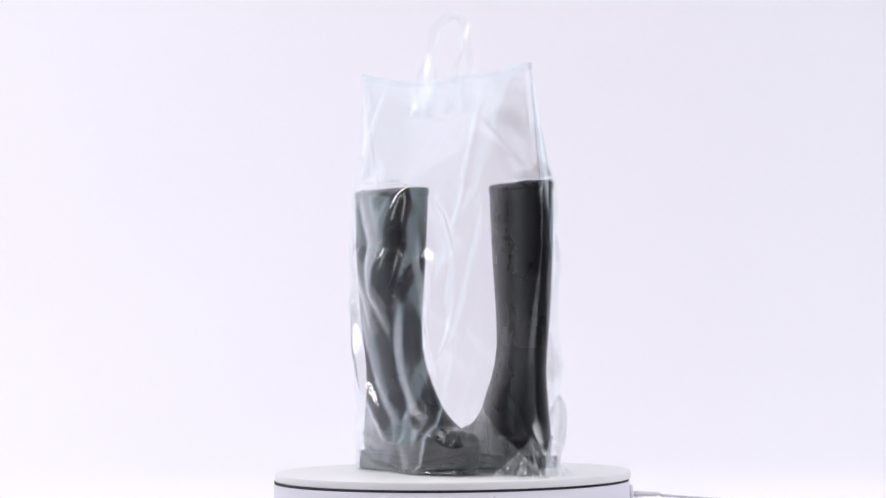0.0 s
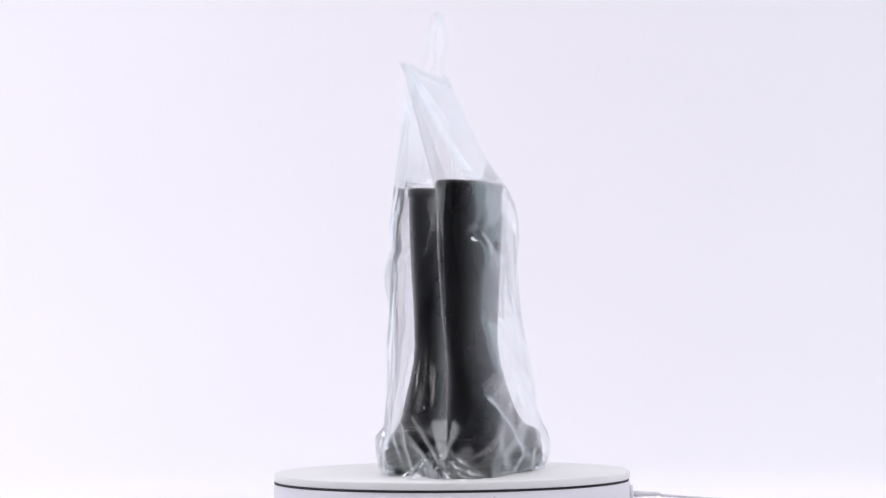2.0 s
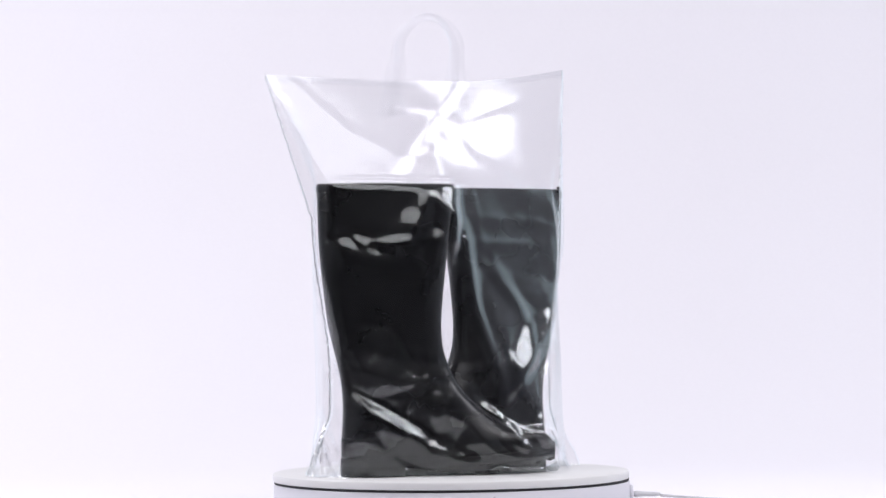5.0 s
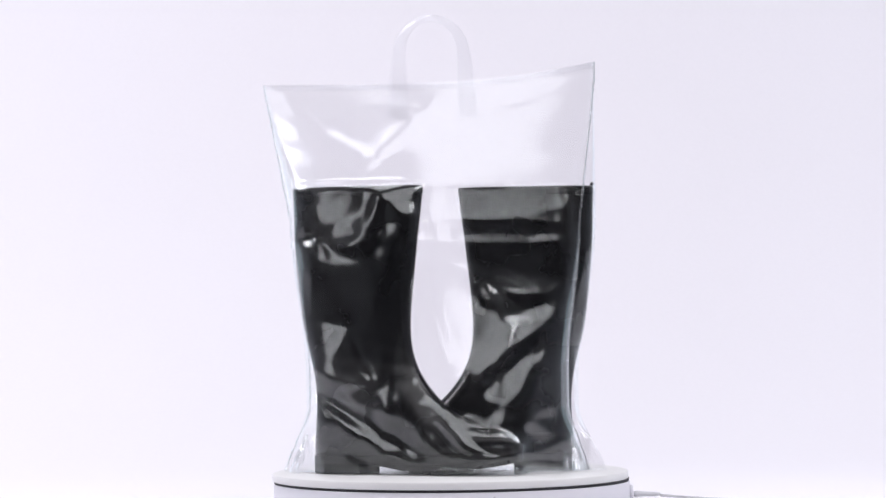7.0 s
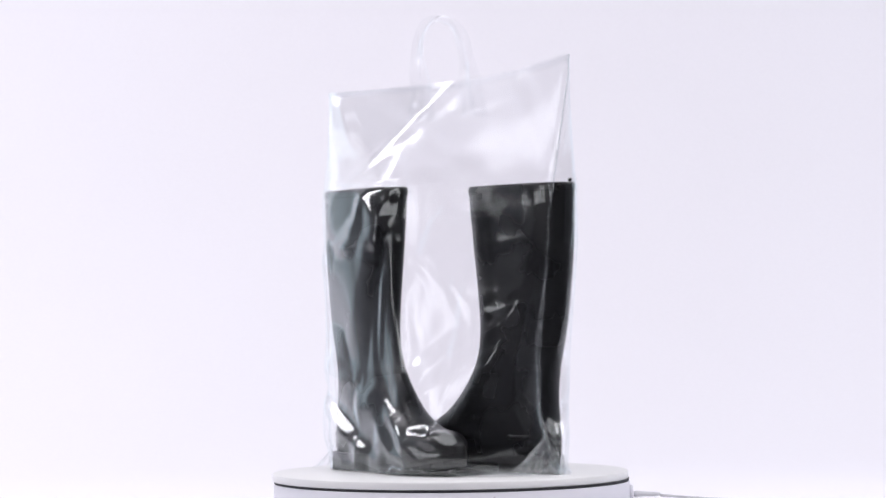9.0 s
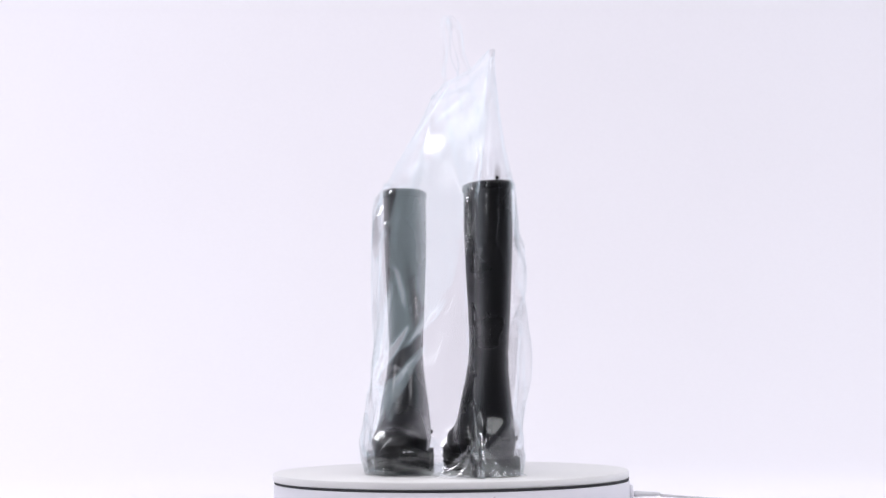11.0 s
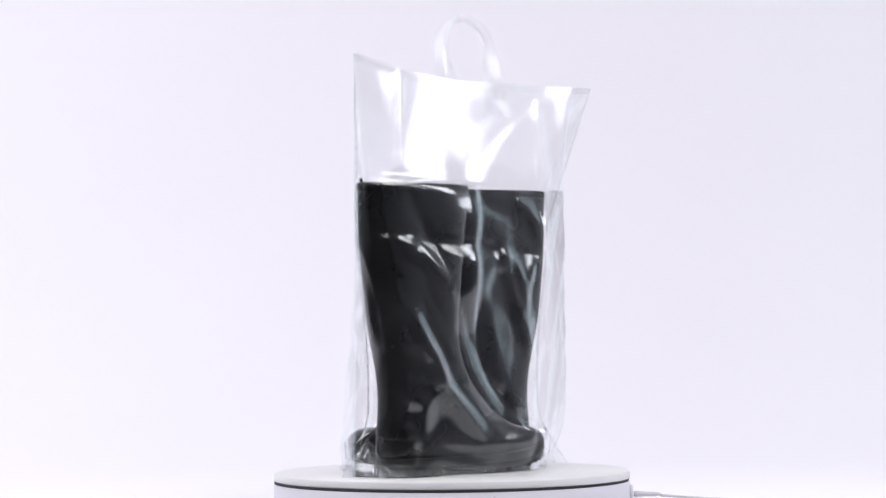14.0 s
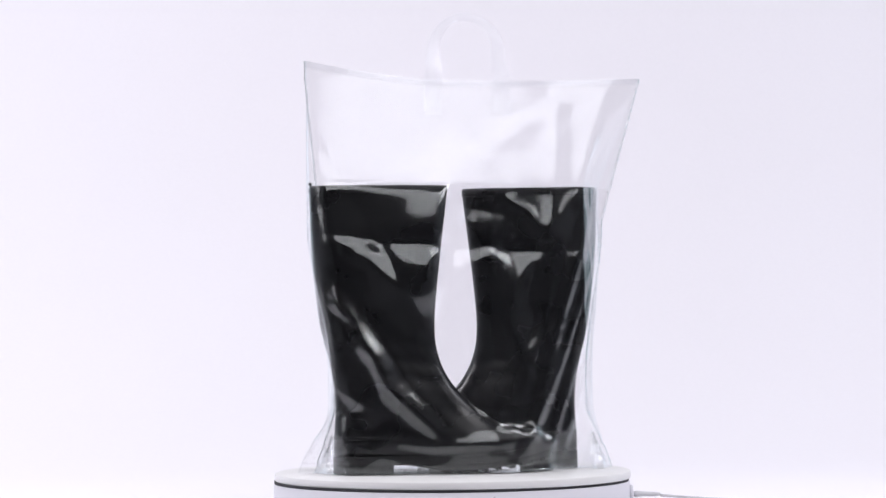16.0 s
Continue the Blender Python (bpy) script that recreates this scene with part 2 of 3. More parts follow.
def sole_outline(grow=0.0, n=48):
    """Plan of the sole from heel to toe: (u, half width)."""
    pts = []
    for i in range(n + 1):
        t = i / n
        u = -82 + 384 * (0.5 - 0.5 * math.cos(math.pi * t))
        x = (u + 82) / 384
        w = 43 + 9 * math.sin(math.pi * min(1, max(0, (x - 0.30) / 0.85))) - 7 * math.exp(-((x - 0.42) / 0.13) ** 2)
        w *= min(1.0, (max(0, x) / 0.09)) ** 0.45 * min(1.0, (max(0, 1 - x) / 0.22)) ** 0.5
        pts.append((u, max(w, 0.4) + grow))
    return pts


def spring(u):
    return 20 * max(0.0, (u - 150) / 140) ** 1.6


def arch(u):
    """Clearance under the waist of the sole, between the heel and the tread."""
    t = min(1.0, max(0.0, (u - 22) / 100))
    return 18.5 * (1 - t) ** 0.75


def sole_piece(u0, u1, z0, z1, grow=0.0, notch=0.0, arched=False):
    """A slice of the sole between two stations along the foot."""
    line = [(u, w) for u, w in sole_outline(grow, 96) if u0 <= u <= u1]
    bm = bmesh.new()
    loops = []
    both = [(u, w) for u, w in line] + [(u, -w) for u, w in reversed(line)]
    for z, g in ((z0, -2.0), (z0 + 1.5, 0), (z1 - 1.5, 0), (z1, -1.5)):
        ring = []
        for k, (u, w) in enumerate(both):
            ww = w + math.copysign(g, w)
            if notch and z < z1 - 1.6 and (int((u - u0) / 9) % 2):
                ww -= math.copysign(notch, w)
            zz = max(z, arch(u) + 0.2 * (z - z0)) if arched else z
            ring.append((u * K, ww * K, (zz + spring(u)) * K))
        loops.append(ring)
    return loft(bm, loops, True, True)


def boot(name, label, nub):
    top = new(name)
    tagged(top, label, "boot", group="pair of boots")
    rows = smooth_sections(SECTIONS)
    bm = bmesh.new()
    inner = [r for r in rows if r[1] > 330]
    rings = [section_ring(r, inset=4) for r in reversed(inner)] + [section_ring(r) for r in rows]
    # rounded lip between the inner and the outer wall
    lip = section_ring(rows[0], inset=1.5)
    lip = [v + Vector((0, 0, 1.6 * K)) for v in lip]
    k = len(inner)
    rings = rings[:k] + [lip] + rings[k:]
    for i, ring in enumerate(rings[k + 1:]):
        for v in ring:
            # shallow creases over the ankle and the instep
            zz, uu = v.z / K, v.x / K
            if 130 < zz < 260:
                v.y *= 1 + 0.022 * math.sin(zz * 0.21 + uu * 0.03) * math.sin((zz - 130) / 130 * math.pi)
    loft(bm, rings, True, True)
    part("upper", bm, M_RUBBER, top, "black moulded rubber upper")
    # rolled rim band
    bm = bmesh.new()
    band = []
    for z, inset in ((504, 0.5), (504.6, -0.3), (503, -0.9), (494, -0.9), (492.5, -0.5), (492, 0.5)):
        row = np.array([120.8, z, -121, z, 37.2])
        band.append(section_ring(row, inset=inset))
    loft(bm, band)
    part("rim_band", bm, M_RUBBER, top)
    # foxing strip round the foot, heel counter line
    part("foxing", sole_piece(-90, 300, 16, 31, 2.6), M_SOLE, top, "matt rubber foxing strip")
    part("heel", sole_piece(-90, 20, 0.5, 19, 2.4, 2.2), M_SOLE, top, "cleated rubber heel block")
    part("outsole", sole_piece(16, 300, 6.5, 19, 1.6, arched=True), M_SOLE, top)
    for u0 in range(108, 288, 22):
        part("tread_lug", sole_piece(u0, u0 + 15, 0.8, 8.5, 1.2), M_SOLE, top)
    # raised counter band over the heel
    bm = bmesh.new()
    arc = []
    for i in range(25):
        a = math.pi * (0.5 + i / 24)
        arc.append((math.cos(a), math.sin(a)))
    rings = []
    for c, s in arc:
        base = Vector(((-6 + 74 * c) * K, 44.5 * s * K, 0))
        outw = Vector((c, s, 0)) * K
        rings.append([base + outw * g + Vector((0, 0, z * K)) for g, z in ((-2, 66), (1.4, 66), (1.8, 64), (1.8, 61), (1.4, 59), (-2, 59))])
    loft(bm, rings, True, True)
    part("heel_counter", bm, M_RUBBER, top)
    if nub:
        bm = bmesh.new()
        bmesh.ops.create_icosphere(bm, subdivisions=2, radius=3.4 * K)
        for v in bm.verts:
            v.co += Vector((-119 * K, 0, 505 * K))
        part("mould_nub", bm, M_RUBBER, top)
    return top


def standing(a, b, psi):
    """Where a boot stands on the disc at 8 s: right of the axis, towards the camera, heading."""
    return pose(a * K, -b * K, 0.0006, 0, 0, -psi)


HOME_A, HOME_B = standing(-163.3, -18.3, 38.9), standing(138.4, 17.3, 28.3 + 180)
BOOT_A = boot("rubber_boot", "black rubber boot, flattened shaft, in the bag, toe beside its fellow", False)
BOOT_B = boot("rubber_boot", "black rubber boot with a nubbed rim, toe turned the other way", True)
BOOT_A.matrix_world, BOOT_B.matrix_world = HOME_A, HOME_B


# ---- the bag ----
E_DIR = Vector((533, -262, 0)).normalized()       # along the bag's mouth
N_DIR = Vector((-262, -533, 0)).normalized()      # out of its first panel
MID = Vector((-22, 48, 0))
RIM_Z = 503.0


def boot_points(home):
    pts = []
    rows = smooth_sections(SECTIONS)
    for r in rows:
        pts.append([home @ v for v in section_ring(r)])
    for u, w in sole_outline(3.0):
        pts.append([home @ Vector((u * K, s * w * K, z * K + spring(u) * K)) for s in (-1, 1) for z in (1, 31)])
    return pts


def boots_tree():
    verts, faces = [], []
    for home in (HOME_A, HOME_B):
        rings = [[home @ v for v in section_ring(r)] for r in smooth_sections(SECTIONS)]
        n = len(rings[0])
        for ring in rings:
            verts += ring
        o = len(verts) - n * len(rings)
        for i in range(len(rings) - 1):
            for j in range(n):
                faces.append((o + i * n + j, o + i * n + (j + 1) % n, o + (i + 1) * n + (j + 1) % n, o + (i + 1) * n + j))
        line = sole_outline(3.0)
        both = line + [(u, -w) for u, w in reversed(line)]
        o = len(verts)
        for u, w in both:
            verts += [home @ Vector((u * K, w * K, z * K)) for z in (0, 33 + spring(u))]
        for k in range(len(both) - 1):
            faces.append((o + 2 * k, o + 2 * k + 2, o + 2 * k + 3, o + 2 * k + 1))
    return BVHTree.FromPolygons(verts, faces)


def sz(v):
    """Along the mouth, out of the panel, height, in drawing units."""
    v = v / K
    return (v - MID).dot(E_DIR), (v - MID).dot(N_DIR), v.z


def world_of(s, d, z):
    return (MID + E_DIR * s + N_DIR * d + Vector((0, 0, z))) * K


def hull_tree():
    bm = bmesh.new()
    for home in (HOME_A, HOME_B):
        for ring in boot_points(home):
            for v in ring:
                bm.verts.new(v)
    for a, b in ((-262, -108), (222, 98)):
        for z in (0.6, 14):
            bm.verts.new((a * K, -b * K, z * K))
    for z in (110, 300, 520):
        bm.verts.new(world_of(-186, -30, z))
    # the film bears on the shafts up to the rims
    res = bmesh.ops.convex_hull(bm, input=list(bm.verts))
    junk = [g for g in res["geom_interior"] + res["geom_unused"] if isinstance(g, bmesh.types.BMVert)]
    bmesh.ops.delete(bm, geom=list(set(junk)), context="VERTS")
    bmesh.ops.triangulate(bm, faces=list(bm.faces))
    tree = BVHTree.FromBMesh(bm)
    bm.free()
    return tree


def fold_field(s, z, folds):
    """Height of the film's folds: each is a ridge or a step along a broken line."""
    out = np.zeros_like(s)
    for pts, amp, width, step in folds:
        best = np.full(s.shape, 1e9)
        side = np.zeros_like(s)
        along = np.zeros_like(s)
        total = sum(math.dist(p, q) for p, q in zip(pts, pts[1:]))
        done = 0.0
        for (s0, z0), (s1, z1) in zip(pts, pts[1:]):
            ds, dz = s1 - s0, z1 - z0
            ll = math.hypot(ds, dz)
            t = np.clip(((s - s0) * ds + (z - z0) * dz) / ll ** 2, 0, 1)
            dist = np.hypot(s - s0 - t * ds, z - z0 - t * dz)
            sg = np.sign((s - s0) * dz - (z - z0) * ds)
            near = dist < best
            best = np.where(near, dist, best)
            side = np.where(near, sg, side)
            along = np.where(near, (done + t * ll) / total, along)
            done += ll
        taper = np.sin(np.pi * np.clip(along * 0.9 + 0.05, 0, 1)) ** 0.5
        wide = width * (0.8 if width < 15 else 1.3)
        if step > 1.5:
            # a flap that hangs out below a crease, widest at its middle
            reach = width * (0.25 + 0.75 * np.sin(np.pi * np.clip(along, 0.02, 0.98)))
            rel = best / np.maximum(reach, 1.0)
            under = z < np.interp(s, *zip(*sorted(pts)))
            out += amp * under * taper * np.where(rel < 0.7, rel / 0.7, np.maximum(0, (1.35 - rel) / 0.65))
            continue
        if step < 0:
            # a pressed fold with flat flanks, one twice as wide as the other
            out += amp * taper * np.maximum(0, 1 - best / (width * np.where(side > 0, 1.0, 0.55)))
            continue
        if amp < 0:
            # a crease pressed into a swelling
            out += -1.9 * amp * taper * (np.exp(-(best / (2.4 * wide)) ** 2) - np.exp(-best / wide)) * (1 + 0.5 * step * side)
            continue
        out += 1.45 * amp * taper * np.exp(-best / wide) * (1 - 0.5 * step + 0.5 * step * side * np.minimum(1, best / (0.35 * width)))
    return out


# broken line, height (a valley where negative), width, lopsidedness
FOOT_FOLDS_FRONT = [
    ([(45, 102), (90, 52), (130, 30)], 10, 22, -1), ([(0, 90), (45, 40), (95, 26), (210, 40), (280, 66)], 8, 12, 0.3),
    ([(-225, 148), (-150, 100), (-60, 40), (10, 20)], 12, 34, -1), ([(250, 120), (190, 90), (120, 90)], 7, 18, 0.5),
    ([(20, 120), (110, 92), (240, 92)], 6, 16, 0.6)]
ANKLE_FOLDS_FRONT = [
    ([(264, 302), (150, 207), (45, 102)], 15, 42, -1), ([(-225, 230), (-150, 215), (-80, 170)], 8, 60, 2),
    ([(240, 230), (120, 160), (30, 90)], -5, 30, 0.4), ([(-235, 175), (-160, 130), (-60, 75)], -8, 24, 0.3),
    ([(-190, 270), (-120, 255), (-70, 150)], -4, 30, 0.5)]
SHAFT_FOLDS_FRONT = [
    ([(-235, 405), (-200, 412), (-150, 404), (-82, 418)], -9, 24, 0.6), ([(-82, 410), (60, 402), (190, 400), (262, 408)], 5, 9, 0.3),
    ([(40, 446), (190, 442), (262, 432)], 4, 8, 0.3), ([(60, 372), (135, 354), (256, 332)], 10, 55, 2),
    ([(-70, 486), (-120, 440), (-175, 412)], 12, 50, 2),
    ([(-53, 480), (5, 430), (27, 280), (68, 150)], 15, 40, -1), ([(110, 340), (160, 260), (150, 190)], 9, 34, 0.7),
    ([(5, 430), (-30, 300), (-40, 190)], -7, 30, 0.5), ([(60, 350), (120, 330), (200, 270)], -7, 30, 0.5),
    ([(250, 480), (268, 400), (258, 330)], 6, 12, 0.4)]
MOUTH_FOLDS_FRONT = [
    ([(70, 690), (-20, 600), (-110, 520)], 12, 34, 0.7), ([(-250, 680), (-170, 600), (-90, 560)], 10, 28, 0.7),
    ([(200, 660), (60, 620), (-60, 640)], 6, 26, 0.6), ([(-10, 640), (60, 560), (150, 520)], 7, 40, 0.6)]
FOLDS_FRONT = FOOT_FOLDS_FRONT + ANKLE_FOLDS_FRONT + SHAFT_FOLDS_FRONT + MOUTH_FOLDS_FRONT
FOOT_FOLDS_BACK = [
    ([(200, 60), (90, 45), (-40, 52)], 7, 14, 0.5), ([(-230, 120), (-190, 60), (-170, 10)], 8, 14, 0.5)]
ANKLE_FOLDS_BACK = [
    ([(252, 298), (225, 270), (166, 148), (80, 68)], 13, 30, -1), ([(200, 270), (120, 150), (60, 90)], -7, 24, 0.4),
    ([(-55, 8), (-125, 138), (-205, 358)], 12, 16, -1), ([(-112, 20), (-180, 210), (-236, 420)], 12, 16, -1),
    ([(-140, 12), (-178, 130), (-222, 300)], 11, 14, -1), ([(-172, 15), (-208, 110), (-238, 220)], 7, 13, -1),
    ([(-30, 200), (-71, 198), (-110, 300)], -6, 34, 0.5), ([(240, 230), (190, 200), (170, 148)], 7, 20, 0.6)]
SHAFT_FOLDS_BACK = [
    ([(10, 392), (110, 398), (205, 404)], 16, 120, 2), ([(-95, 385), (-35, 388)], 16, 85, 2),
    ([(-140, 383), (-60, 385), (20, 390), (120, 398), (215, 406)], -10, 28, 0.7),
    ([(231, 498), (145, 338), (47, 158), (-17, 78)], -10, 38, 0.6), ([(-77, 18), (-152, 288), (-222, 508)], 14, 25, -1),
    ([(-6, 388), (-71, 198), (-125, 238)], 15, 40, -1), ([(-60, 470), (-90, 430), (-110, 385)], 8, 20, 0.7),
    ([(60, 340), (40, 260), (30, 180)], 6, 20, 0.5)]
MOUTH_FOLDS_BACK = [
    ([(-165, 492), (-75, 482)], 18, 85, 2), ([(-141, 640), (-128, 500), (-114, 383)], 9, 20, 0.7),
    ([(198, 690), (225, 600), (240, 510)], 8, 20, 0.6), ([(-39, 453), (10, 460), (80, 505)], -8, 26, 0.5),
    ([(-200, 680), (-60, 600), (40, 520)], 6, 40, 0.6)]
FOLDS_BACK = FOOT_FOLDS_BACK + ANKLE_FOLDS_BACK + SHAFT_FOLDS_BACK + MOUTH_FOLDS_BACK


def facets(s, z, folds, rng):
    """Flat facets between sharp creases, as crumpled film takes them: linear over a random net of triangles."""
    pts, hts = [], []

    def add(p, h, gap):
        if all((p[0] - q[0]) ** 2 + (p[1] - q[1]) ** 2 > gap * gap for q in pts):
            pts.append(p)
            hts.append(h)

    for line, amp, width, step in folds:
        for (s0, z0), (s1, z1) in zip(line, line[1:]):
            n = max(1, int(math.dist((s0, z0), (s1, z1)) / 45))
            for k in range(n + 1):
                add((s0 + (s1 - s0) * k / n, z0 + (z1 - z0) * k / n), 0.12 * amp, 14)
    for _ in range(900):
        q = (rng.uniform(-330, 330), 120 * rng.random() ** 1.2)
        add(q, rng.uniform(-7, 12), 30)
    for _ in range(900):
        q = (rng.uniform(-330, 330), rng.uniform(110, 500))
        add(q, rng.uniform(-1.2, 1.4), 90 if rng.random() < 0.85 else 40)
    for _ in range(500):
        q = (rng.uniform(-330, 330), rng.uniform(500, 740))
        add(q, rng.uniform(-1.6, 1.6), 80 if rng.random() < 0.85 else 40)
    for q in ((-400, -40), (400, -40), (-400, 800), (400, 800), (0, -40), (0, 800), (-400, 350), (400, 350)):
        add(q, 0.0, 1)
    vs, _, fs, origin, _, _ = delaunay_2d_cdt([Vector(p) for p in pts], [], [], 0, 1e-4)
    h = [hts[o[0]] if o else 0.0 for o in origin]
    out = np.zeros_like(s)
    for f in fs:
        a, b, c = f
        (x0, y0), (x1, y1), (x2, y2) = vs[a], vs[b], vs[c]
        det = (y1 - y2) * (x0 - x2) + (x2 - x1) * (y0 - y2)
        if abs(det) < 1e-6:
            continue
        m = (s >= min(x0, x1, x2)) & (s <= max(x0, x1, x2)) & (z >= min(y0, y1, y2)) & (z <= max(y0, y1, y2))
        l0 = ((y1 - y2) * (s[m] - x2) + (x2 - x1) * (z[m] - y2)) / det
        l1 = ((y2 - y0) * (s[m] - x2) + (x0 - x2) * (z[m] - y2)) / det
        l2 = 1 - l0 - l1
        ok = (l0 >= -1e-6) & (l1 >= -1e-6) & (l2 >= -1e-6)
        val = out[m]
        val[ok] = (l0 * h[a] + l1 * h[b] + l2 * h[c])[ok]
        out[m] = val
    return out


def blur(a, r):
    """Running mean over a square, edges repeated."""
    for axis in (0, 1):
        pad = [(0, 0), (0, 0)]
        pad[axis] = (r + 1, r)
        c = np.cumsum(np.pad(a, pad, mode="edge"), axis=axis)
        n = a.shape[axis]
        hi = np.take(c, range(2 * r + 1, 2 * r + 1 + n), axis=axis)
        a = (hi - np.take(c, range(n), axis=axis)) / (2 * r + 1)
    return a


def settle(S, Z, D, side, shift, least, rounds=40):
    """Let the folded film find its shape as a sheet that bends but hardly stretches: flat facets between ridges."""
    B = np.stack([S, D, Z], axis=2)
    P = B.copy()
    P[:, :, 1] += side * shift
    pinned = np.zeros(S.shape, bool)
    pinned[0], pinned[-1], pinned[:, 0], pinned[:, -1] = True, True, True, True
    free = (~pinned)[:, :, None]
    home = P.copy()
    links = []
    for di, dj in ((0, 1), (1, 0), (1, 1), (1, -1)):
        for odd in (0, 1):
            if di:
                rows_a = np.arange(odd, S.shape[0] - 1, 2)
                cols_a = np.arange(0, S.shape[1] - 1) if dj == 1 else np.arange(1 if dj < 0 else 0, S.shape[1])
            else:
                rows_a = np.arange(S.shape[0])
                cols_a = np.arange(odd, S.shape[1] - 1, 2)
            a, b = np.ix_(rows_a, cols_a), np.ix_(rows_a + di, cols_a + dj)
            links.append((a, b))
    def length(Q, a, b):
        return np.linalg.norm(Q[b] - Q[a], axis=2)
    gain = np.zeros(S.shape)
    count = np.zeros(S.shape)
    for a, b in links:
        gain[a] += np.clip(length(P, a, b) / np.maximum(length(B, a, b), 1e-3) - 1, 0, 0.25)
        count[a] += 1
    gain = np.minimum(blur(gain / np.maximum(count, 1), 2), 0.2)
    rest = [length(B, a, b) * (1 + gain[a]) for a, b in links]
    for k in range(rounds):
        lap = np.zeros_like(P)
        lap[1:-1, 1:-1] = (P[:-2, 1:-1] + P[2:, 1:-1] + P[1:-1, :-2] + P[1:-1, 2:]) / 4 - P[1:-1, 1:-1]
        lap2 = np.zeros_like(P)
        lap2[2:-2, 2:-2] = (lap[1:-3, 2:-2] + lap[3:-1, 2:-2] + lap[2:-2, 1:-3] + lap[2:-2, 3:-1]) / 4 - lap[2:-2, 2:-2]
        P -= free * lap2 * 0.12
        for (a, b), want in zip(links, rest):
            v = P[b] - P[a]
            ll = np.linalg.norm(v, axis=2)
            pull = (0.25 * (ll - want) / np.maximum(ll, 1e-4))[:, :, None] * v
            P[a] += pull
            P[b] -= pull
        P = np.where(free, P, home)
        out = (P[:, :, 1] - D) * side
        P[:, :, 1] = np.where(free[:, :, 0], D + side * np.maximum(out, least), P[:, :, 1])
    for _ in range(3):
        lap = np.zeros_like(P)
        lap[1:-1, 1:-1] = (P[:-2, 1:-1] + P[2:, 1:-1] + P[1:-1, :-2] + P[1:-1, 2:]) / 4 - P[1:-1, 1:-1]
        P += free * 0.5 * lap
    return P


def clear_of(boots, p, gap=1.0 * K):
    """Keep a point of the film a hair's breadth outside the boots."""
    q, n, _, dist = boots.find_nearest(p, 14 * K)
    if q is None:
        return p
    if n.dot(q - boot_core(q)) < 0:
        n = -n
    depth = (p - q).dot(n)
    return p + n * (gap - depth) if depth < gap else p


def boot_core(q):
    """The point inside the nearer boot at the height of q."""
    best = None
    for home in (HOME_A, HOME_B):
        v = home.inverted() @ q / K
        u = 0.0 if v.z > 110 else min(max(v.x, -40), 250)
        c = home @ (Vector((u, 0, max(25.0, v.z) if v.z > 110 else 35.0)) * K)
        if best is None or (c - q).length < (best - q).length:
            best = c
    return best


def mouth_z(s):
    """Height of the bag's mouth along it."""
    t = (s + 296) / 592
    return 693 - 4 * math.sin(math.pi * t) + 29 * max(0.0, (t - 0.55) / 0.45) ** 1.6


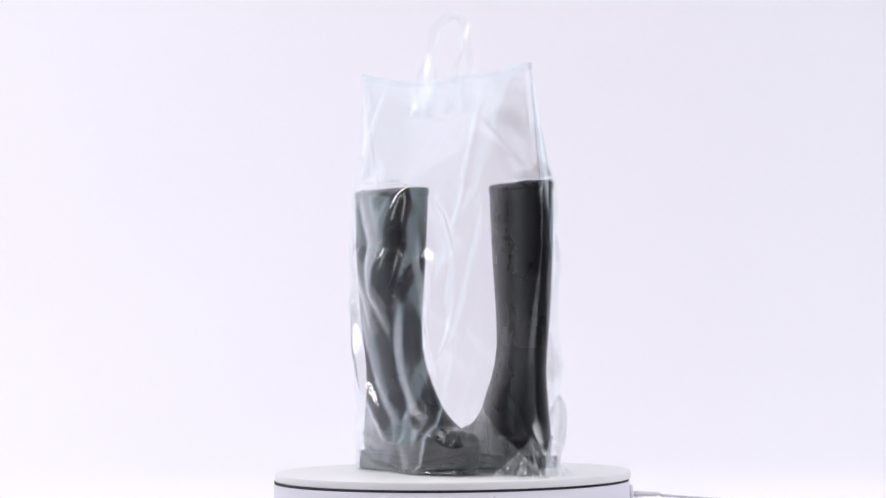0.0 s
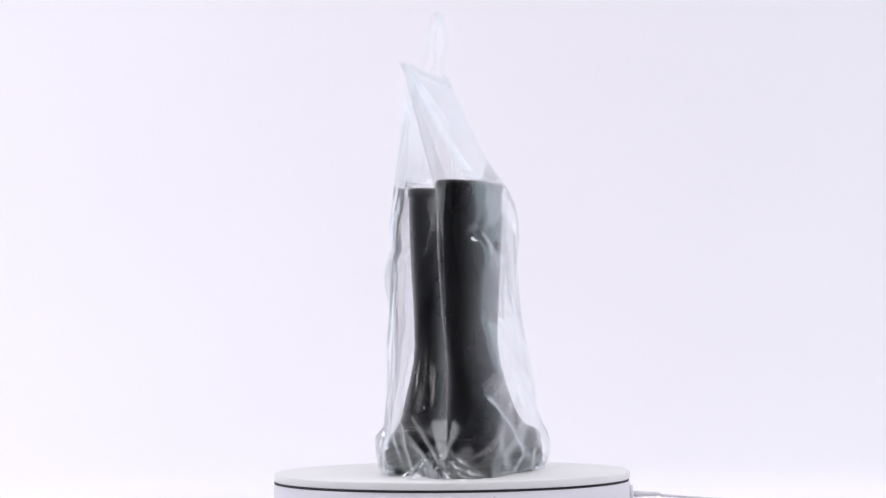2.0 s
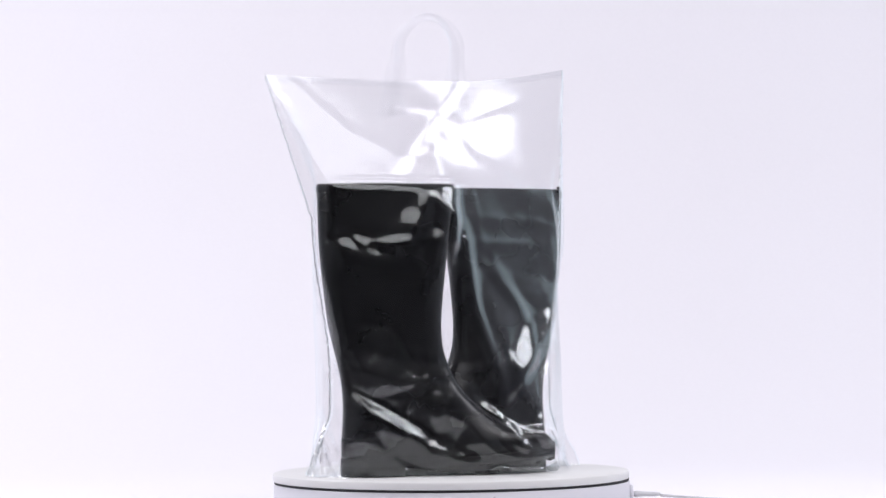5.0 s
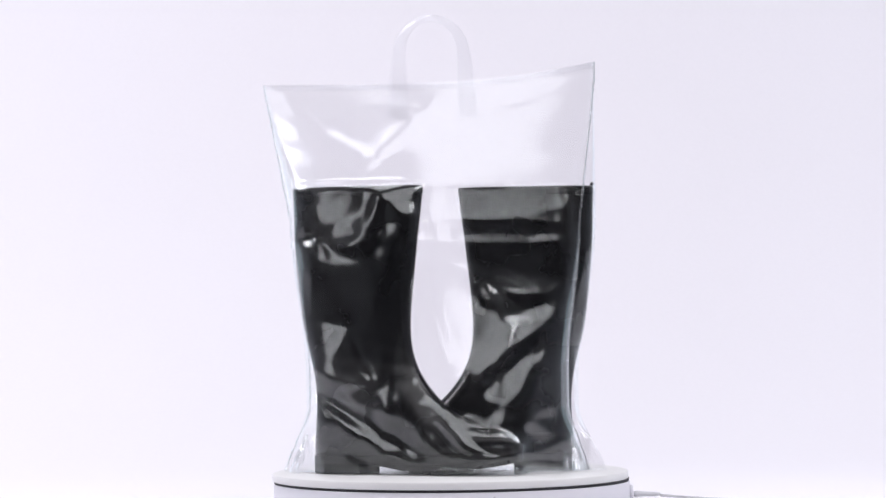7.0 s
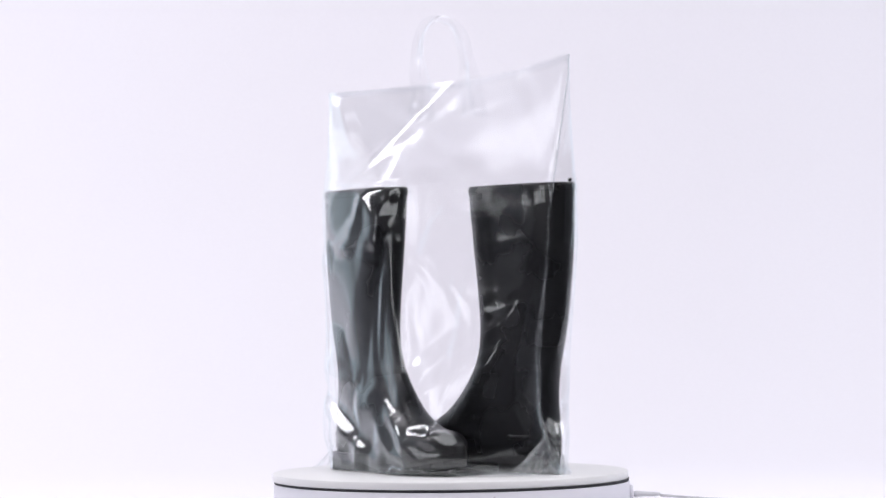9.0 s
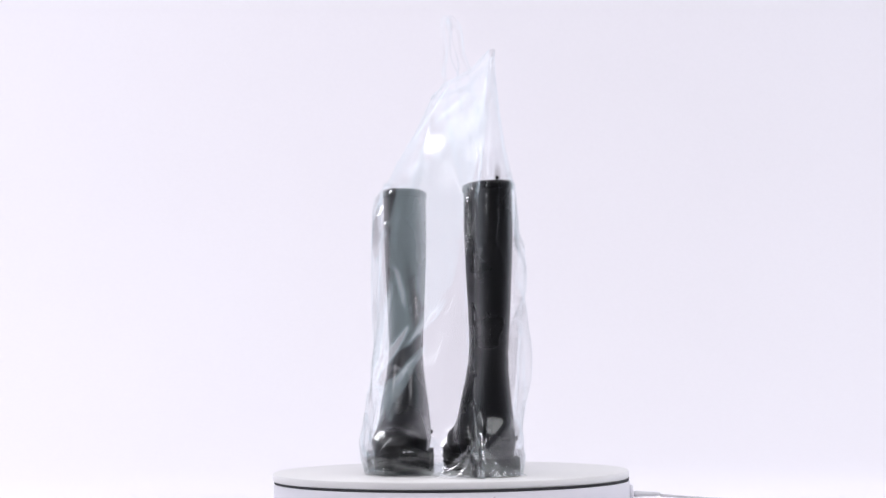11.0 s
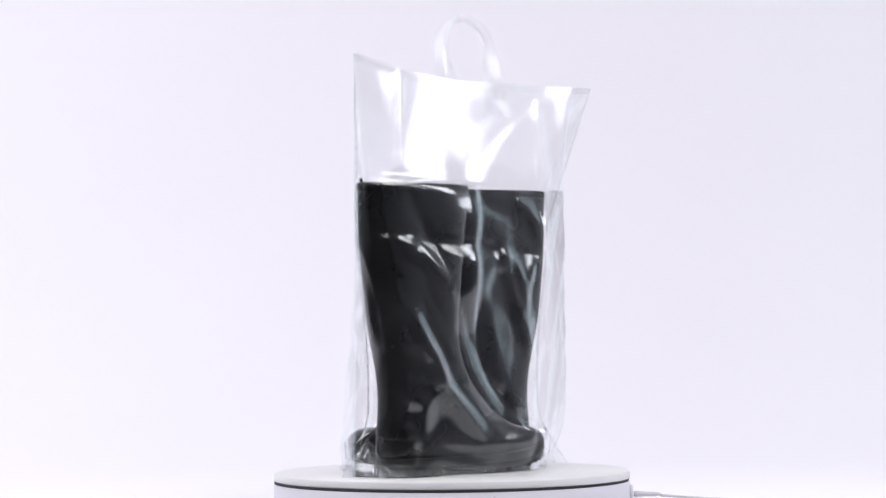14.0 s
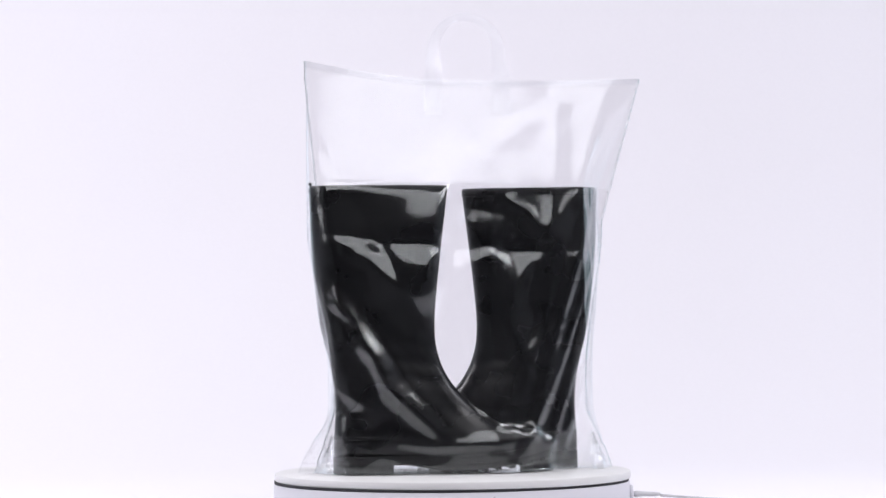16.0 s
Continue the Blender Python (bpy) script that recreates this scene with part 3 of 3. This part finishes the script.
def bag():
    top = new("plastic_bag")
    tagged(top, "clear crinkled plastic carrier bag holding two boots, mouth pressed flat", "bag")
    tree = hull_tree()
    boots = boots_tree()
    NU, NZ = 220, 240
    ZL = [2 + (RIM_Z - 2) * (i / 168) ** 1.1 for i in range(169)]
    far = 600
    # the panels' reach along the mouth: one seam lies behind the heel of a boot, the other at the flank of its fellow
    lo, reach = -235.0, {1: 263.0, -1: 298.0}

    def waist(z):
        """How far the ends are drawn in: over the ankles, with a flare at the foot."""
        a, b = np.clip((440 - z) / 270, 0, 1), np.clip((z - 25) / 95, 0, 1)
        return a * a * (3 - 2 * a) * b * b * (3 - 2 * b) - 0.45 * np.clip(1 - z / 45, 0, 1)

    U = np.sin(np.linspace(-math.pi / 2, math.pi / 2, NU + 1))
    rng = random.Random(7)
    panels = []
    for side, folds in ((1, FOLDS_FRONT), (-1, FOLDS_BACK)):
        S = np.zeros((NZ + 1, NU + 1))
        Z = np.zeros_like(S)
        D = np.zeros_like(S)
        for i, z in enumerate(ZL):
            left_s, right_s = lo + 31 * waist(z), reach[side] - (38 if side < 0 else 22) * waist(z)
            c, h = (left_s + right_s) / 2, (right_s - left_s) / 2
            for j, u in enumerate(U):
                s = c + h * u
                sq = c + (h - 3) * u
                hit = tree.ray_cast(world_of(sq, side * far, min(z, 498.0)), -N_DIR * side)[0]
                D[i, j] = sz(hit)[1] if hit is not None else np.nan
                S[i, j], Z[i, j] = s, z
            row = D[i]
            ok = ~np.isnan(row)
            D[i] = np.interp(np.arange(NU + 1), np.arange(NU + 1)[ok], row[ok]) if ok.any() else 0
        if side > 0:
            # above the toes the film is drawn straight from the shaft to the flank seam
            chord = 150 - 124 * np.clip(S / 271, 0, 1.05)
            tight = np.clip((Z - 190) / 130, 0, 1) * (S > 0)
            D = np.where(D > chord, D + 0.4 * (chord - D) * tight, D)
        last = len(ZL) - 1
        for i in range(last + 1, NZ + 1):
            t = (i - last) / (NZ - last)
            for j, u in enumerate(U):
                s1 = 296 * u
                S[i, j] = S[last, j] * (1 - t) + s1 * t
                Z[i, j] = RIM_Z * (1 - t) + mouth_z(s1) * t
                wave = 5 * math.sin(s1 * 0.021 + side) * t
                D[i, j] = D[last, j] * (1 - t) + ((34 if side > 0 else -6) * (1 - u * u) + wave) * t
        panels.append([side, folds, S, Z, D])
    # each panel turns round the end of the bag to meet the other at the seam
    M = 9
    Zc = panels[0][3]
    up = np.clip((Zc - 440) / (690 - 440), 0, 1)
    seam_s = {0: (-238.0 * (1 - up) - 297 * up + 31 * waist(Zc))[:, 0], -1: (271.0 * (1 - up) + 297 * up - 24 * waist(Zc))[:, -1]}
    seam_d = {0: (57.0 * (1 - up))[:, 0], -1: (26.0 * (1 - up))[:, -1]}
    for pnl in panels:
        S, Z, D = pnl[2], pnl[3], pnl[4]
        cols = []
        for end, sg in ((0, -1), (-1, 1)):
            block = []
            gap = np.hypot(seam_s[end] - S[:, end], seam_d[end] - D[:, end])
            for m in range(1, M + 1):
                g = m / M
                swell = (0.12 if end == 0 else 0.14) * gap * math.sin(math.pi * g)
                block.append((S[:, end] * (1 - g) + seam_s[end] * g + sg * swell, Z[:, end],
                              D[:, end] * (1 - g) + seam_d[end] * g + np.sign(seam_d[end] - D[:, end]) * swell * 0.6))
            cols.append(block)
        for k in range(3):
            left = np.array([b[k] for b in reversed(cols[0])]).T
            right = np.array([b[k] for b in cols[1]]).T
            pnl[2 + k] = np.concatenate([left, pnl[2 + k], right], axis=1)
    U = np.concatenate([np.full(M, -1.0), U, np.full(M, 1.0)])
    NU += 2 * M
    V, F = [], []
    index = []
    for side, folds, S, Z, D in panels:
        X = fold_field(S, Z, folds) + facets(S, Z, folds, rng)
        fade = (np.clip((1 - np.abs(U)) / 0.10, 0, 1) ** 0.8)[None, :] * np.clip(Z / 8, 0.15, 1) * np.clip((715 - Z) / 30 + 0.35, 0, 1)
        puff = (2.5 * np.clip((1 - np.abs(U)) / 0.03, 0, 1) + 1.0 * (1 - U ** 2))[None, :] * np.clip(Z / 60, 0, 1) * np.clip((560 - Z) / 60, 0, 1)
        n = N_DIR * side
        least, sag = np.full(S.shape, -60.0), np.zeros(S.shape)
        for i in range(NZ + 1):
            for j in range(NU + 1):
                p = world_of(S[i, j], D[i, j], Z[i, j])
                hit, _, _, gap = boots.ray_cast(p + n * 0.1, -n, 0.4)
                room = (gap - 0.1) / K if hit is not None else 60.0
                sag[i, j] = 3.0 * min(1.0, max(0.0, room - 10) / 60) * (1 - U[j] ** 4)
                least[i, j] = 4.6 - room
        inside = (np.abs(U) < 0.9999)[None, :]
        loose = np.clip((-least - 10) / 30, 0, 1)
        X = blur(X, 1)
        X = (X - 0.9 * blur(X, 14) * loose) * (1 - 0.45 * loose)
        X = np.maximum(X, -5.0)
        least = np.where(inside, least, 0.0)
        shift = np.maximum((X - sag) * fade + puff, least) * inside
        film_at = settle(S, Z, D, side, shift, np.where(inside, least, -1e3))
        grid = []
        for i in range(NZ + 1):
            line = []
            for j in range(NU + 1):
                if side < 0 and j in (0, NU):
                    line.append(index[0][i][j])
                    continue
                V.append(clear_of(boots, world_of(*film_at[i, j])) if 0 < i < NZ and 0 < j < NU else world_of(*film_at[i, j]))
                line.append(len(V) - 1)
            grid.append(line)
        index.append(grid)
        for i in range(NZ):
            for j in range(NU):
                q = (grid[i][j], grid[i][j + 1], grid[i + 1][j + 1], grid[i + 1][j])
                F.append(q if side < 0 else tuple(reversed(q)))
    film = new("film", mesh_of("film", V, F, M_FILM))
    film.parent = top
    tagged(film, "clear crinkled polythene film")
    # bottom panel, lying on the disc between the two side panels
    vb, fb = [], []
    a, b = index[0][0], index[1][0]
    rows_n = 14
    for r in range(rows_n + 1):
        t = r / rows_n
        for j in range(NU + 1):
            p = V[a[j]] * (1 - t) + V[b[j]] * t
            q = Vector((p.x, p.y, 0.0012 + 0.0016 * abs(noise.noise(p * 60)) * math.sin(math.pi * t)))
            if r in (0, rows_n):
                q.z = p.z
            vb.append(q)
    for r in range(rows_n):
        for j in range(NU):
            o = r * (NU + 1) + j
            fb.append((o, o + 1, o + NU + 2, o + NU + 1))
    bot = new("bottom_panel", mesh_of("bottom_panel", vb, fb, M_FILM))
    bot.parent = top
    # welded seams down both side edges
    for j in (0, NU):
        line = [V[index[0][i][j]] for i in range(NZ + 1)]
        out = E_DIR * (-1 if j == 0 else 1)
        vs, fs = [], []
        for i, p in enumerate(line):
            wob = (N_DIR * 3.2 * noise.noise(Vector((i * 0.37, j, 0))) + out * 2.2 * noise.noise(Vector((i * 0.29, j, 5)))) * K
            vs += [p - out * 1.0 * K + N_DIR * 0.9 * K + wob, p + out * 2.6 * K + wob, p - out * 1.0 * K - N_DIR * 0.9 * K + wob]
        for i in range(len(line) - 1):
            o = 3 * i
            fs += [(o, o + 1, o + 4, o + 3), (o + 1, o + 2, o + 5, o + 4)]
        seam = new("side_seam", mesh_of("side_seam", vs, fs, M_SEAM))
        seam.parent = top
        tagged(seam, "welded whitish side seam")
    # crumpled pleats of spare film at the foot of both ends
    for sg, apex, base in ((1, (254, 24, 64), ((236, -66), (268, -30), (284, 22), (270, 60), (240, 104))),
                           (-1, (-216, 46, 66), ((-198, -30), (-230, 0), (-248, 48), (-240, 90), (-212, 134)))):
        rows_f = 9
        n = 40
        vs, fs = [], []
        for r in range(rows_f + 1):
            t = r / rows_f
            for k in range(n + 1):
                q = k / n * (len(base) - 1)
                i0 = min(int(q), len(base) - 2)
                fr = q - i0
                bs, bd = (base[i0][c] * (1 - fr) + base[i0 + 1][c] * fr for c in (0, 1))
                fold = abs((k / n * 6.5 + 0.3 * math.sin(3 * t)) % 1.0 - 0.5) * 2 - 0.5
                out_ = sg * (9 * fold * math.sin(math.pi * min(1, t * 1.1)) + 4 * noise.noise(Vector((k * 0.31, t * 4, sg))))
                s_ = apex[0] * (1 - t) + bs * t + out_
                d_ = apex[1] * (1 - t) + bd * t
                z_ = apex[2] * (1 - t) ** 1.15 + 1.4 + 2.0 * abs(noise.noise(Vector((k * 0.4, 7, sg)))) * t
                vs.append(world_of(s_, d_, z_))
        for r in range(rows_f):
            for k in range(n):
                o = r * (n + 1) + k
                fs.append((o, o + 1, o + n + 2, o + n + 1))
        fl = new("corner_pleat", mesh_of("corner_pleat", vs, fs, M_PLEAT, smooth=False))
        fl.parent = top
        tagged(fl, "crumpled corner pleat of film")
    # hem along the mouth
    for k, side in ((0, 1), (1, -1)):
        vs, fs = [], []
        for j in range(0, NU + 1, 2):
            p = V[index[k][NZ][j]]
            q = V[index[k][NZ - 4][j]]
            n = N_DIR * side * 0.6 * K
            vs += [p + n, q + n]
        for i in range(len(vs) // 2 - 1):
            fs.append((2 * i, 2 * i + 1, 2 * i + 3, 2 * i + 2))
        hem = new("hem", mesh_of("hem", vs, fs, M_STRAP))
        hem.parent = top
    # soft loop handles, one on each panel
    for side in (1, -1):
        vs, fs = [], []
        path = []
        for i in range(61):
            t = i / 60
            if t < 0.3:
                s, z = -64 + 6 * (t / 0.3), 628 + 112 * t / 0.3
            elif t > 0.7:
                s, z = 58 + 6 * ((t - 0.7) / 0.3), 740 - 112 * (t - 0.7) / 0.3
            else:
                g = math.pi * (t - 0.3) / 0.4
                s, z = -58 * math.cos(g), 740 + 64 * math.sin(g)
            path.append((s + 10, z))
        for i, (s, z) in enumerate(path):
            s0, z0 = path[max(i - 1, 0)]
            s1, z1 = path[min(i + 1, 60)]
            ll = math.hypot(s1 - s0, z1 - z0)
            ns, nz = -(z1 - z0) / ll, (s1 - s0) / ll
            rise = max(0.0, (z - 628) / 176)
            d = side * (13 * (1 - rise) + 3) + 26 * rise + 3 * math.sin(i * 0.5 + side)
            for k in range(6):
                c = (k / 5 - 0.5)
                curl = 3 * (1 - 4 * c * c) * (1 if side > 0 else -1) * math.sin(i * 0.21 + side)
                wide = 34 - 20 * rise ** 1.5
                vs.append(world_of(s + ns * wide * c, d + curl + 8 * c * rise * side, z + nz * wide * c))
        for i in range(60):
            for k in range(5):
                o = i * 6 + k
                fs.append((o, o + 1, o + 7, o + 6))
        hd = new("handle", mesh_of("handle", vs, fs, M_STRAP))
        hd.parent = top
        tagged(hd, "soft clear film loop handle")
    return top


BAG = bag()


# ---- what turns ----
def motions():
    times = [i * 0.5 for i in range(33)]
    walk(BOOT_A, [(t, spin(t) @ HOME_A) for t in times])
    walk(BOOT_B, [(t, spin(t) @ HOME_B) for t in times])
    walk(BAG, [(t, spin(t)) for t in times])
    off = Matrix.Translation((-2.4 * K, 0, 0))
    up = Matrix.Translation((0, 0, -FLOOR))
    walk(DISC, [(t, up @ spin(t) @ off) for t in times])


motions()
